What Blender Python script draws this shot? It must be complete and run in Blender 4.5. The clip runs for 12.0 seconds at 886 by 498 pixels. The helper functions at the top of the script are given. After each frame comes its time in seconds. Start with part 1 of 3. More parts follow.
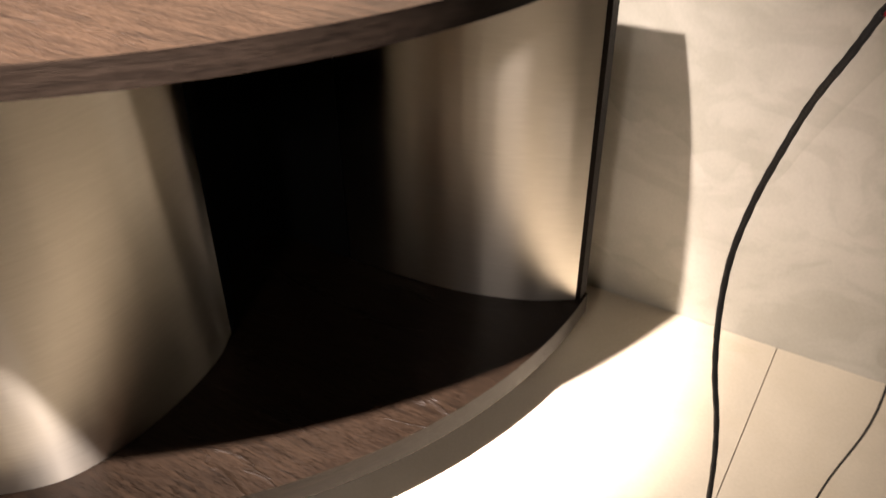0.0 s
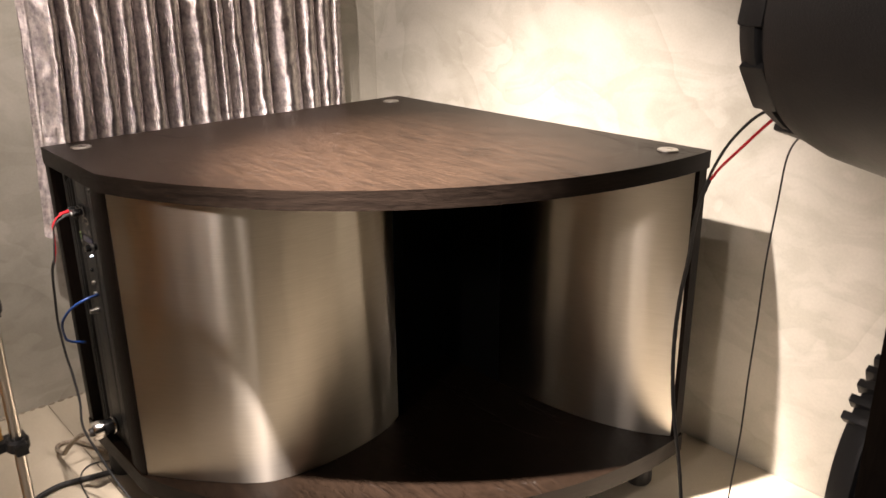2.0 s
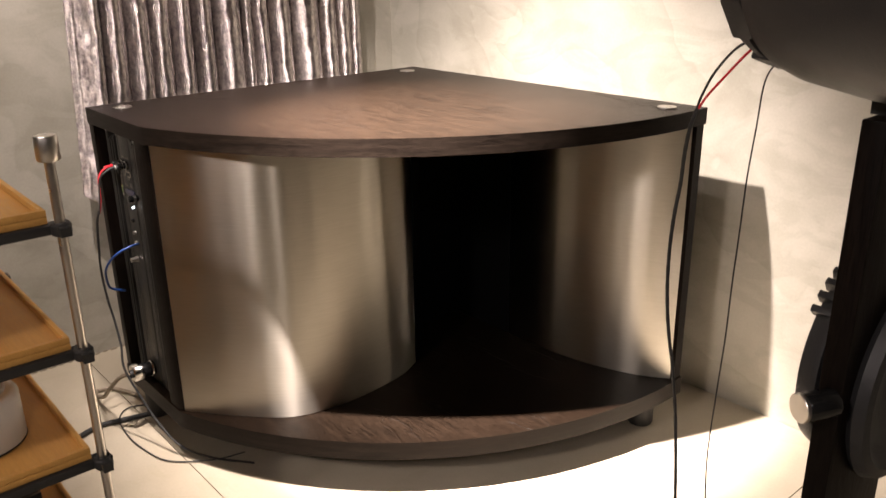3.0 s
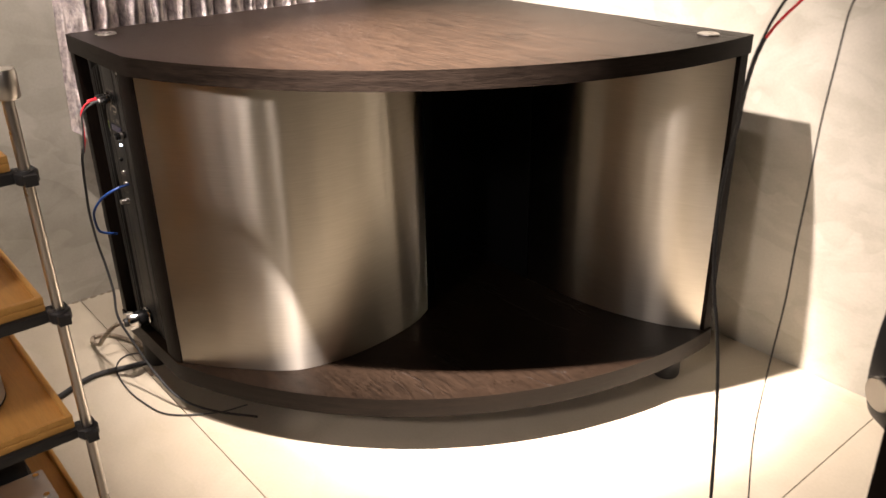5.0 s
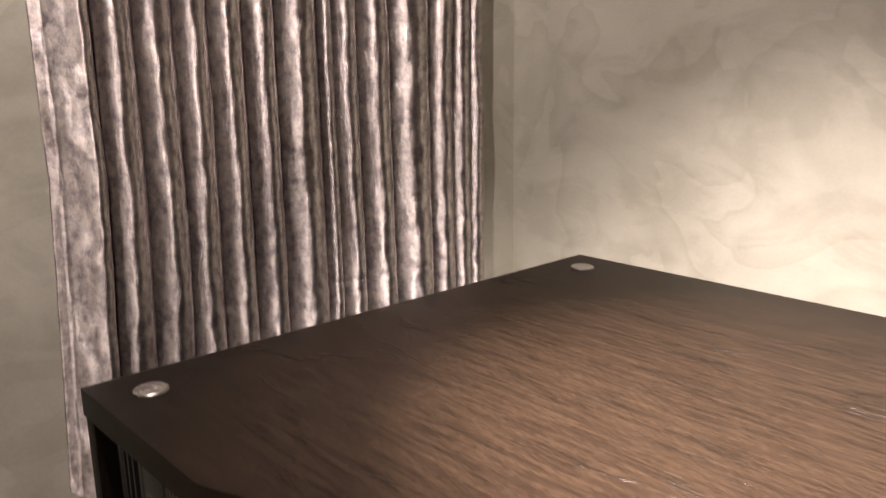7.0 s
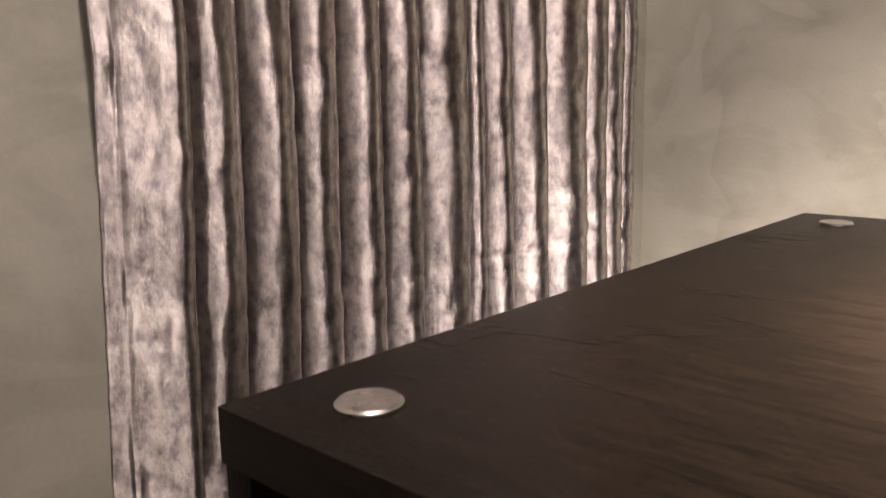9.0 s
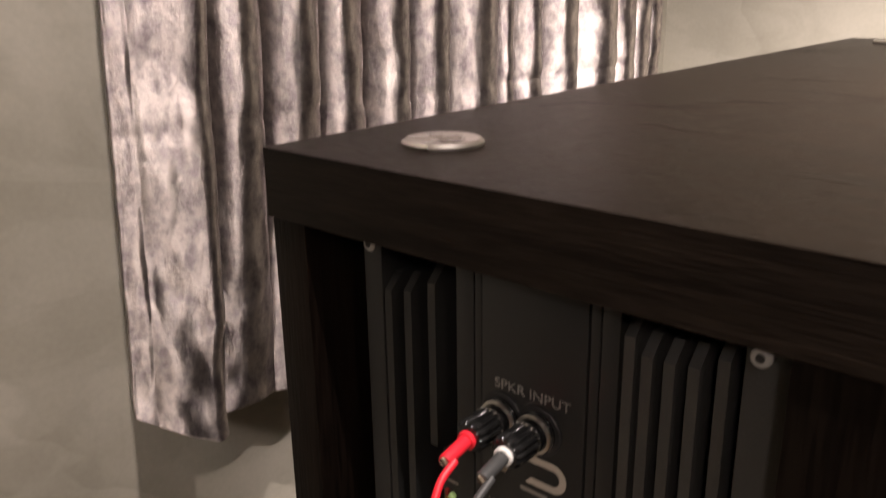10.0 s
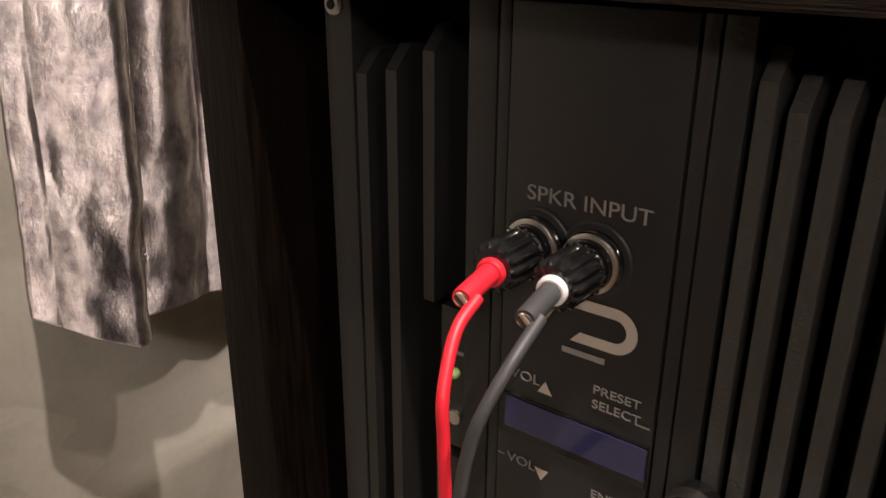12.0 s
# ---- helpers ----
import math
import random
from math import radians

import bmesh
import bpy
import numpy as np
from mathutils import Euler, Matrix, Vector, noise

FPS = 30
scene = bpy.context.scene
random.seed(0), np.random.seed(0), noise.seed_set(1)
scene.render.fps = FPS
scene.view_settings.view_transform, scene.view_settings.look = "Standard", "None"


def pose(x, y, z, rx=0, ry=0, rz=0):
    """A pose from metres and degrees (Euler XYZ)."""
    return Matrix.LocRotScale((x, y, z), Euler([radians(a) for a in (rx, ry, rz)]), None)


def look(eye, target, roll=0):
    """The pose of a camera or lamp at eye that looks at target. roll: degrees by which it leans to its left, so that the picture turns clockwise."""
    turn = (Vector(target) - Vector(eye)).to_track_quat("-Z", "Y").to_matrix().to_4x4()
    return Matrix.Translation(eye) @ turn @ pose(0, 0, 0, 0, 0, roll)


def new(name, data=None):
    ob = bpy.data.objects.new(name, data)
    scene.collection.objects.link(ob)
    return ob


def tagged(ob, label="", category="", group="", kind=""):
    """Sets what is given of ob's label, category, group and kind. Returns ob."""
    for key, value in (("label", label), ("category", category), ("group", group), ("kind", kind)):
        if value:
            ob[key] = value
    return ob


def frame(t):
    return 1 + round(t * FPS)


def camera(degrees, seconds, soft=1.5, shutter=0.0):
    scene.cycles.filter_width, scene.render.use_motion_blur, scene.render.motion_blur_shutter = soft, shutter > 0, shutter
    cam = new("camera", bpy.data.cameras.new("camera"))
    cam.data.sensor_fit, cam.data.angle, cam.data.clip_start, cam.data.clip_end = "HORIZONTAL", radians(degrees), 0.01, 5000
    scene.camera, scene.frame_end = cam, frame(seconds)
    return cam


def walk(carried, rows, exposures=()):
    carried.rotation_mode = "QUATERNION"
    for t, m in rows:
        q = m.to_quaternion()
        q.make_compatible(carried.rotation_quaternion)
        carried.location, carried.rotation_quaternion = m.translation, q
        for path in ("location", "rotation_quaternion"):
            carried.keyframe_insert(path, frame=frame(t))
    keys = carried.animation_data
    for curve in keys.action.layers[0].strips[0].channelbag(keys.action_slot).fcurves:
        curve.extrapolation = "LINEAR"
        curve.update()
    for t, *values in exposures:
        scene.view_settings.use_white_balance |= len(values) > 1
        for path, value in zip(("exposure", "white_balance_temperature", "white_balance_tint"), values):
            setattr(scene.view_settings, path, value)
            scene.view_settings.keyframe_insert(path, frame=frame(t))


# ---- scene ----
cam = camera(56.8, 12.0, shutter=0.4)
PATH = [
    (0, (1.085, -0.903, 0.836), (0.224, 0.499, -0.302), -0.4),
    (0.5, (1.158, -1.022, 0.879), (0.157, 0.461, -0.029), -0.1),
    (1, (1.253, -1.075, 0.904), (0.089, 0.37, 0.158), -0.2),
    (1.5, (1.37, -1.107, 0.901), (0.02, 0.2, 0.217), -0.5),
    (2, (1.437, -1.128, 0.899), (0.019, 0.112, 0.228), -0.6),
    (2.5, (1.484, -1.186, 0.886), (0.058, 0.042, 0.21), -0.8),
    (3, (1.52, -1.219, 0.863), (0.092, 0.005, 0.18), -0.8),
    (3.5, (1.526, -1.231, 0.839), (0.106, -0.023, 0.116), -0.9),
    (5.5, (1.319, -1.1, 0.858), (-0.072, 0.053, 0.0), -0.9),
    (6, (1.156, -1.057, 0.916), (-0.237, 0.083, 0.070), -1.1),
    (6.5, (0.96, -1.039, 0.911), (-0.453, 0.2, 0.227), -0.5),
    (7, (0.778, -0.977, 0.916), (-0.674, 0.318, 0.453), -0.9),
    (9, (0.325, -0.941, 0.752), (-1.018, 0.493, 0.378), -1.3),
    (9.5, (0.291, -0.944, 0.703), (-1.013, 0.505, 0.256), -0.8),
    (10, (0.265, -0.941, 0.671), (-1.003, 0.477, 0.055), -0.9),
    (10.5, (0.255, -0.934, 0.648), (-0.98, 0.466, -0.07), -0.8),
    (11, (0.236, -0.919, 0.623), (-0.961, 0.487, -0.145), -0.9),
    (11.5, (0.217, -0.901, 0.606), (-0.943, 0.528, -0.175), -0.7),
    (12, (0.201, -0.893, 0.597), (-0.93, 0.576, -0.153), 0.3),
]
K = 1.3  # metres to one unit of the plan
walk(cam, [(t, look(Vector(e) * K, Vector(g) * K, r)) for t, e, g, r in PATH],
     exposures=((0, -0.2), (0.5, 0.02), (1, -0.1), (3.5, 0.05), (6, 0.12), (7, -0.52), (9, -0.58), (10, -0.2), (12, 0.1)))

# ---- world, lights, exposure ----
world = bpy.data.worlds.new("night")
scene.world = world
world.use_nodes = True
world.node_tree.nodes["Background"].inputs[0].default_value = (0.02, 0.02, 0.025, 1)
world.node_tree.nodes["Background"].inputs[1].default_value = 0.2


def spot(name, at, aim, watts, degrees, blend, size, colour):
    data = bpy.data.lights.new(name, "SPOT")
    data.energy, data.spot_size, data.spot_blend = watts, radians(degrees), blend
    data.shadow_soft_size, data.color = size, colour
    ob = new(name, data)
    ob.matrix_world = look(Vector(at) * K, Vector(aim) * K)
    return ob


WARM = (1.0, 0.85, 0.79)
# one track fitting: a wide spill and the hot core of its reflector
spot("track_spot", (0.57, -0.74, 1.42), (0.43, -0.33, 0.60), 660, 73, 1.0, 0.016, WARM)
spot("track_spot_core", (0.57, -0.74, 1.42), (0.47, -0.37, 0.60), 3100, 44, 1.0, 0.016, WARM)
spot("ceiling_downlight", (0.48, -0.957, 1.88), (-0.27, -0.45, 0.98), 185, 106, 1.0, 0.022, WARM)
# two downlights at the far end of the room, seen as upright streaks in the steel
spot("room_downlight", (1.28, -2.72, 1.80), (0.85, -1.1, 0.2), 150, 100, 1.0, 0.16, WARM)
spot("room_downlight", (2.45, -2.00, 1.80), (1.1, -0.9, 0.2), 72, 90, 1.0, 0.10, WARM)


# ---- materials ----
def material(name):
    m = bpy.data.materials.new(name)
    m.use_nodes = True
    nt = m.node_tree
    return m, nt, nt.nodes["Principled BSDF"]


def add(nt, kind, **values):
    n = nt.nodes.new(kind)
    for k, v in values.items():
        n.inputs[k.replace("_", " ")].default_value = v
    return n


def noise_at(nt, scale, stretch=(1, 1, 1), detail=5.0, rough=0.6):
    co = nt.nodes.new("ShaderNodeTexCoord")
    mp = nt.nodes.new("ShaderNodeMapping")
    mp.inputs["Scale"].default_value = stretch
    nt.links.new(co.outputs["Object"], mp.inputs["Vector"])
    n = add(nt, "ShaderNodeTexNoise", Scale=scale, Detail=detail, Roughness=rough)
    nt.links.new(mp.outputs[0], n.inputs["Vector"])
    return n


def ramp(nt, source, stops):
    r = nt.nodes.new("ShaderNodeValToRGB")
    nt.links.new(source, r.inputs[0])
    e = r.color_ramp.elements
    while len(e) < len(stops):
        e.new(0.5)
    for el, (p, c) in zip(e, stops):
        el.position, el.color = p, (*c, 1)
    return r


def bump(nt, source, bsdf, strength, distance=0.002):
    b = add(nt, "ShaderNodeBump", Strength=strength, Distance=distance)
    nt.links.new(source, b.inputs["Height"])
    nt.links.new(b.outputs[0], bsdf.inputs["Normal"])
    return b


def blend(nt, a, b, factor, mode="MULTIPLY"):
    x = nt.nodes.new("ShaderNodeMix")
    x.data_type, x.blend_type = "RGBA", mode
    x.inputs[0].default_value = factor
    nt.links.new(a, x.inputs[6])
    nt.links.new(b, x.inputs[7])
    return x.outputs[2]


def wood(name, stretch, dark, light, rough=0.33, size=9.0, ridges=0.0, gloss=0.10, pore=0.28):
    """Open-grained veneer: soft streaks, fine pores, slow tone changes and, if asked, long wavy ridges of relief."""
    m, nt, p = material(name)
    streak = noise_at(nt, size, stretch, 8.0, 0.62)
    streak.inputs["Distortion"].default_value = 0.35
    pores = noise_at(nt, size * 7, stretch, 3.0, 0.5)
    tone = noise_at(nt, 2.2, (1, 1, 1), 3.0)
    c = ramp(nt, streak.outputs[0], [(0.18, dark), (0.5, tuple((a + b) / 2 for a, b in zip(dark, light))), (0.86, light)])
    q = ramp(nt, pores.outputs[0], [(0.38, (pore, pore, pore)), (0.58, (1, 1, 1))])
    t = ramp(nt, tone.outputs[0], [(0.3, (0.78, 0.76, 0.76)), (0.7, (1, 1, 1))])
    mix = blend(nt, blend(nt, c.outputs[0], q.outputs[0], 0.65), t.outputs[0], 1.0)
    r = add(nt, "ShaderNodeMapRange", From_Min=0.3, From_Max=0.7, To_Min=rough - 0.06, To_Max=rough + 0.12)
    nt.links.new(pores.outputs[0], r.inputs[0])
    nt.links.new(r.outputs[0], p.inputs["Roughness"])
    b = bump(nt, pores.outputs[0], p, 0.45, 0.0008)
    if ridges:
        wave = noise_at(nt, 2.6, (0.9, 3.2, 1), 5.0, 0.58)
        wave.inputs["Distortion"].default_value = 0.5
        line = ramp(nt, wave.outputs[0], [(0.470, (0, 0, 0)), (0.497, (1, 1, 1)), (0.505, (0.05, 0.05, 0.05)), (0.53, (0, 0, 0))])
        where = ramp(nt, noise_at(nt, 4.5, (1, 1.4, 1), 2.0).outputs[0], [(0.52, (0, 0, 0)), (0.62, (1, 1, 1))])
        ridge = blend(nt, line.outputs[0], where.outputs[0], 1.0)
        b2 = add(nt, "ShaderNodeBump", Strength=ridges, Distance=0.0022)
        nt.links.new(ridge, b2.inputs["Height"])
        nt.links.new(b.outputs[0], b2.inputs["Normal"])
        nt.links.new(b2.outputs[0], p.inputs["Normal"])
        pale = ramp(nt, ridge, [(0.0, (1, 1, 1)), (1.0, (0.62, 0.62, 0.62))])
        mix = blend(nt, mix, pale.outputs[0], 1.0)
    nt.links.new(mix, p.inputs["Base Color"])
    p.inputs["Specular IOR Level"].default_value = gloss
    return m


def plaster(name, low, high, mark, skins=0.97):
    """Trowelled cement: clouds, trowel sweeps and a fine tooth."""
    m, nt, p = material(name)
    cloud = noise_at(nt, 1.7, (1, 1, 1), 6.0, 0.62)
    sweep = noise_at(nt, 5.0, (1, 1, 1.8), 4.0, 0.55)
    sweep.inputs["Distortion"].default_value = 1.3
    grit = noise_at(nt, 160, (1, 1, 1), 3.0)
    a = ramp(nt, cloud.outputs[0], [(0.33, low), (0.66, high)])
    b = ramp(nt, sweep.outputs[0], [(0.42, mark), (0.50, (0.95, 0.95, 0.95)), (0.62, (1, 1, 1))])
    g = ramp(nt, grit.outputs[0], [(0.3, (0.93, 0.93, 0.93)), (0.7, (1, 1, 1))])
    mix = blend(nt, blend(nt, a.outputs[0], b.outputs[0], 0.55), g.outputs[0], 1.0)
    # overlapping trowel skins, each with a hard darker rim on one side
    skin = noise_at(nt, 2.4, (1, 1, 1), 3.0, 0.45)
    skin.inputs["Distortion"].default_value = 0.9
    rim = ramp(nt, skin.outputs[0], [(0.40, (1, 1, 1)), (0.488, (skins, skins, skins * 0.98)), (0.494, (1, 1, 1)), (1.0, (1, 1, 1))])
    mix = blend(nt, mix, rim.outputs[0], 1.0)
    nt.links.new(mix, p.inputs["Base Color"])
    r = ramp(nt, sweep.outputs[0], [(0.3, (0.48, 0.48, 0.48)), (0.7, (0.68, 0.68, 0.68))])
    nt.links.new(r.outputs[0], p.inputs["Roughness"])
    bump(nt, sweep.outputs[0], p, 0.25, 0.003)
    return m


def plain(name, colour, rough, metal=0.0, grain=0.0, size=400.0):
    """A plain finish with slight uneven gloss and, if asked, a fine grain."""
    m, nt, p = material(name)
    n = noise_at(nt, size, (1, 1, 1), 3.0)
    wear = noise_at(nt, 14, (1, 1, 1), 4.0)
    c = ramp(nt, wear.outputs[0], [(0.3, tuple(v * 0.86 for v in colour)), (0.7, colour)])
    nt.links.new(c.outputs[0], p.inputs["Base Color"])
    p.inputs["Metallic"].default_value = metal
    r = add(nt, "ShaderNodeMapRange", From_Min=0.3, From_Max=0.7, To_Min=max(rough - 0.05, 0.02), To_Max=rough + 0.06)
    nt.links.new(wear.outputs[0], r.inputs[0])
    nt.links.new(r.outputs[0], p.inputs["Roughness"])
    if grain:
        bump(nt, n.outputs[0], p, grain, 0.0008)
    return m


def brushed(name):
    """Stainless sheet with fine level brush lines."""
    m, nt, p = material(name)
    line = noise_at(nt, 30, (0.6, 0.6, 40), 4.0, 0.7)
    smear = noise_at(nt, 5, (1, 1, 0.5), 3.0)
    ripple = noise_at(nt, 9, (1, 1, 0.10), 2.0, 0.45)
    c = ramp(nt, line.outputs[0], [(0.3, (0.53, 0.497, 0.43)), (0.7, (0.64, 0.602, 0.53))])
    nt.links.new(c.outputs[0], p.inputs["Base Color"])
    p.inputs["Metallic"].default_value = 1.0
    r = add(nt, "ShaderNodeMapRange", From_Min=0.3, From_Max=0.7, To_Min=0.28, To_Max=0.33)
    nt.links.new(smear.outputs[0], r.inputs[0])
    nt.links.new(r.outputs[0], p.inputs["Roughness"])
    p.inputs["Anisotropic"].default_value = 0.92
    tan = add(nt, "ShaderNodeCombineXYZ", X=0.0, Y=0.0, Z=1.0)
    nt.links.new(tan.outputs[0], p.inputs["Tangent"])
    bump(nt, ripple.outputs[0], p, 0.5, 0.010)
    return m


def velvet(name):
    """Crushed velvet: a dark sheen with ragged, narrow lights where the pile turns."""
    m, nt, p = material(name)
    pile = noise_at(nt, 70, (1, 1, 0.75), 6.0, 0.66)
    patch = noise_at(nt, 7, (1, 1, 0.4), 4.0, 0.6)
    weave = noise_at(nt, 900, (1, 1, 1), 2.0)
    c = ramp(nt, pile.outputs[0], [(0.34, (0.27, 0.238, 0.245)), (0.60, (0.64, 0.585, 0.55))])
    d = ramp(nt, patch.outputs[0], [(0.3, (0.86, 0.85, 0.86)), (0.7, (1, 1, 1))])
    nt.links.new(blend(nt, c.outputs[0], d.outputs[0], 1.0), p.inputs["Base Color"])
    p.inputs["Metallic"].default_value = 0.94
    r = ramp(nt, patch.outputs[0], [(0.35, (0.32, 0.32, 0.32)), (0.65, (0.40, 0.40, 0.40))])
    nt.links.new(r.outputs[0], p.inputs["Roughness"])
    p.inputs["Anisotropic"].default_value = 1.0
    tan = add(nt, "ShaderNodeCombineXYZ", X=0.0, Y=0.0, Z=1.0)
    nt.links.new(tan.outputs[0], p.inputs["Tangent"])
    b = bump(nt, pile.outputs[0], p, 0.5, 0.0025)
    b2 = add(nt, "ShaderNodeBump", Strength=0.25, Distance=0.0006)
    nt.links.new(weave.outputs[0], b2.inputs["Height"])
    nt.links.new(b.outputs[0], b2.inputs["Normal"])
    nt.links.new(b2.outputs[0], p.inputs["Normal"])
    return m


def braid(name, a, b, pitch):
    m, nt, p = material(name)
    co = nt.nodes.new("ShaderNodeTexCoord")
    w = add(nt, "ShaderNodeTexWave", Scale=pitch, Distortion=1.5)
    w.bands_direction = "DIAGONAL"
    nt.links.new(co.outputs["Object"], w.inputs["Vector"])
    c = ramp(nt, w.outputs[1], [(0.35, a), (0.65, b)])
    nt.links.new(c.outputs[0], p.inputs["Base Color"])
    p.inputs["Roughness"].default_value = 0.6
    bump(nt, w.outputs[1], p, 0.4, 0.001)
    return m


def glow(name, colour, strength):
    m, nt, p = material(name)
    p.inputs["Base Color"].default_value = (*colour, 1)
    p.inputs["Emission Color"].default_value = (*colour, 1)
    p.inputs["Emission Strength"].default_value = strength
    return m


WENGE_X = wood("wenge_long", (0.5, 5.5, 5.5), (0.0010, 0.0007, 0.0005), (0.0165, 0.0103, 0.0064), 0.32, 26.0, 0.7, 0.075)
WENGE_Z = wood("wenge_upright", (7, 7, 0.5), (0.004, 0.0026, 0.002), (0.013, 0.0085, 0.006), 0.4)
WENGE_EDGE = wood("wenge_edge", (0.7, 0.7, 16), (0.003, 0.0022, 0.0018), (0.026, 0.0185, 0.0135), 0.36)
OAK = wood("honey_wood", (0.6, 6, 6), (0.60, 0.315, 0.085), (0.70, 0.40, 0.125), 0.42, pore=0.88)
WALL = plaster("cement_plaster", (0.380, 0.360, 0.298), (0.540, 0.512, 0.440), (0.80, 0.80, 0.78), 0.89)
FLOOR = plaster("pale_floor", (0.46, 0.405, 0.305), (0.54, 0.48, 0.37), (0.93, 0.92, 0.90))
CEIL = plaster("ceiling_paint", (0.60, 0.57, 0.52), (0.68, 0.65, 0.6), (0.97, 0.97, 0.97))
# the dimness of the room's far end is put into this colour
UNSEEN_WALL = plaster("unseen_wall_darkened", (0.030, 0.029, 0.028), (0.040, 0.038, 0.036), (0.9, 0.9, 0.9))
STEEL = brushed("brushed_steel")
VELVET = velvet("crushed_velvet")
LINING = plain("curtain_lining", (0.10, 0.095, 0.085), 0.8, 0, 0.3, 600)
BLACK = plain("black_paint", (0.012, 0.012, 0.012), 0.55)
# near-black with almost no sheen: paints in the dark of the open throat
THROAT = plain("throat_shade", (0.003, 0.003, 0.003), 0.9)
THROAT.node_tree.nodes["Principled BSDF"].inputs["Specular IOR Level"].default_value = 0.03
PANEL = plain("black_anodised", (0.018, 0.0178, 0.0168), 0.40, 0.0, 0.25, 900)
# lighter copy of PANEL: the stronger light on the right is in the colour
PANEL_LIT = plain("black_anodised_lit", (0.045, 0.0435, 0.040), 0.38, 0.0, 0.5, 700)
CAST = plain("black_cast", (0.020, 0.020, 0.021), 0.45, 0.0, 0.7, 500)
RUBBER = plain("black_rubber", (0.015, 0.015, 0.015), 0.6)
GLOSS = plain("black_gloss", (0.010, 0.010, 0.010), 0.16)
CHROME = plain("chrome", (0.80, 0.78, 0.75), 0.10, 1.0)
SATIN = plain("satin_steel", (0.62, 0.59, 0.55), 0.30, 1.0)
CREAM = plain("cream_print", (0.48, 0.43, 0.36), 0.6)
PRINT = plain("grey_print", (0.25, 0.24, 0.215), 0.6)
RED = plain("red_sleeve", (0.72, 0.018, 0.035), 0.42)
GREY = plain("grey_sleeve", (0.045, 0.046, 0.046), 0.5)
BLUE = plain("blue_sleeve", (0.02, 0.07, 0.28), 0.35)
WHITE = plain("white_enamel", (0.72, 0.71, 0.68), 0.35)
SILVER = plain("silver_case", (0.50, 0.49, 0.48), 0.38, 0.6)
SCREEN = plain("lcd_glass", (0.035, 0.035, 0.095), 0.08)
CABLE = braid("black_braid", (0.008, 0.008, 0.008), (0.03, 0.03, 0.03), 220)
ROPE = braid("brown_braid", (0.05, 0.03, 0.02), (0.45, 0.38, 0.28), 130)
LED_W = glow("white_led", (0.75, 0.85, 1.0), 9.0)
LED_R = plain("red_led", (0.20, 0.015, 0.012), 0.3)
LED_A = plain("amber_led", (0.22, 0.12, 0.02), 0.3)
LED_G = plain("green_led", (0.30, 0.45, 0.18), 0.3)
JOINT = plain("joint_filler", (0.30, 0.26, 0.20), 0.9)


# ---- mesh helpers, in plan units ----
def thing(name, base, label, category, group="", kind=""):
    ob = new(name)
    ob.location = Vector(base) * K
    return tagged(ob, label, category, group, kind)


def part(name, bm, mat, parent=None, label="", smooth=True, bevel=0.0, edge=None):
    """Links a bmesh, given in the plan's own units, as one mesh object."""
    if bevel:
        edges = [e for e in bm.edges if len(e.link_faces) == 2 and e.calc_face_angle(0) > 0.6]
        bmesh.ops.bevel(bm, geom=edges, offset=bevel, segments=2, profile=0.6, affect="EDGES")
    bmesh.ops.recalc_face_normals(bm, faces=bm.faces)
    origin = Vector((0, 0, 0))
    up = parent
    while up is not None:
        origin += Vector(up.location)
        up = up.parent
    for v in bm.verts:
        v.co = v.co * K - origin
    me = bpy.data.meshes.new(name)
    bm.to_mesh(me)
    bm.free()
    me.materials.append(mat)
    if edge:
        me.materials.append(edge)
        for poly in me.polygons:
            poly.material_index = int(abs(poly.normal.z) < 0.5)
    ob = new(name, me)
    if parent is not None:
        ob.parent = parent
    if smooth:
        for poly in me.polygons:
            poly.use_smooth = True
        me.set_sharp_from_angle(angle=radians(38))
    if label:
        tagged(ob, label)
    return ob


def box(lo, hi, bm=None):
    bm = bm or bmesh.new()
    lo, hi = Vector(lo), Vector(hi)
    bmesh.ops.create_cube(bm, size=1, matrix=Matrix.Translation((lo + hi) / 2) @ Matrix.Diagonal((*(hi - lo), 1)))
    return bm


def prism(outline, z0, z1, bm=None):
    bm = bm or bmesh.new()
    low = [bm.verts.new((x, y, z0)) for x, y in outline]
    top = [bm.verts.new((x, y, z1)) for x, y in outline]
    bm.faces.new(low[::-1]), bm.faces.new(top)
    n = len(outline)
    for i in range(n):
        bm.faces.new((low[i], low[(i + 1) % n], top[(i + 1) % n], top[i]))
    return bm


def smooth_line(points, steps=6):
    """Catmull-Rom through the points."""
    p = [Vector(q) for q in points]
    p = [2 * p[0] - p[1], *p, 2 * p[-1] - p[-2]]
    out = []
    for a, b, c, d in zip(p, p[1:], p[2:], p[3:]):
        for i in range(steps):
            t = i / steps
            out.append(0.5 * (2 * b + (c - a) * t + (2 * a - 5 * b + 4 * c - d) * t * t + (3 * b - a - 3 * c + d) * t ** 3))
    return out + [p[-2]]


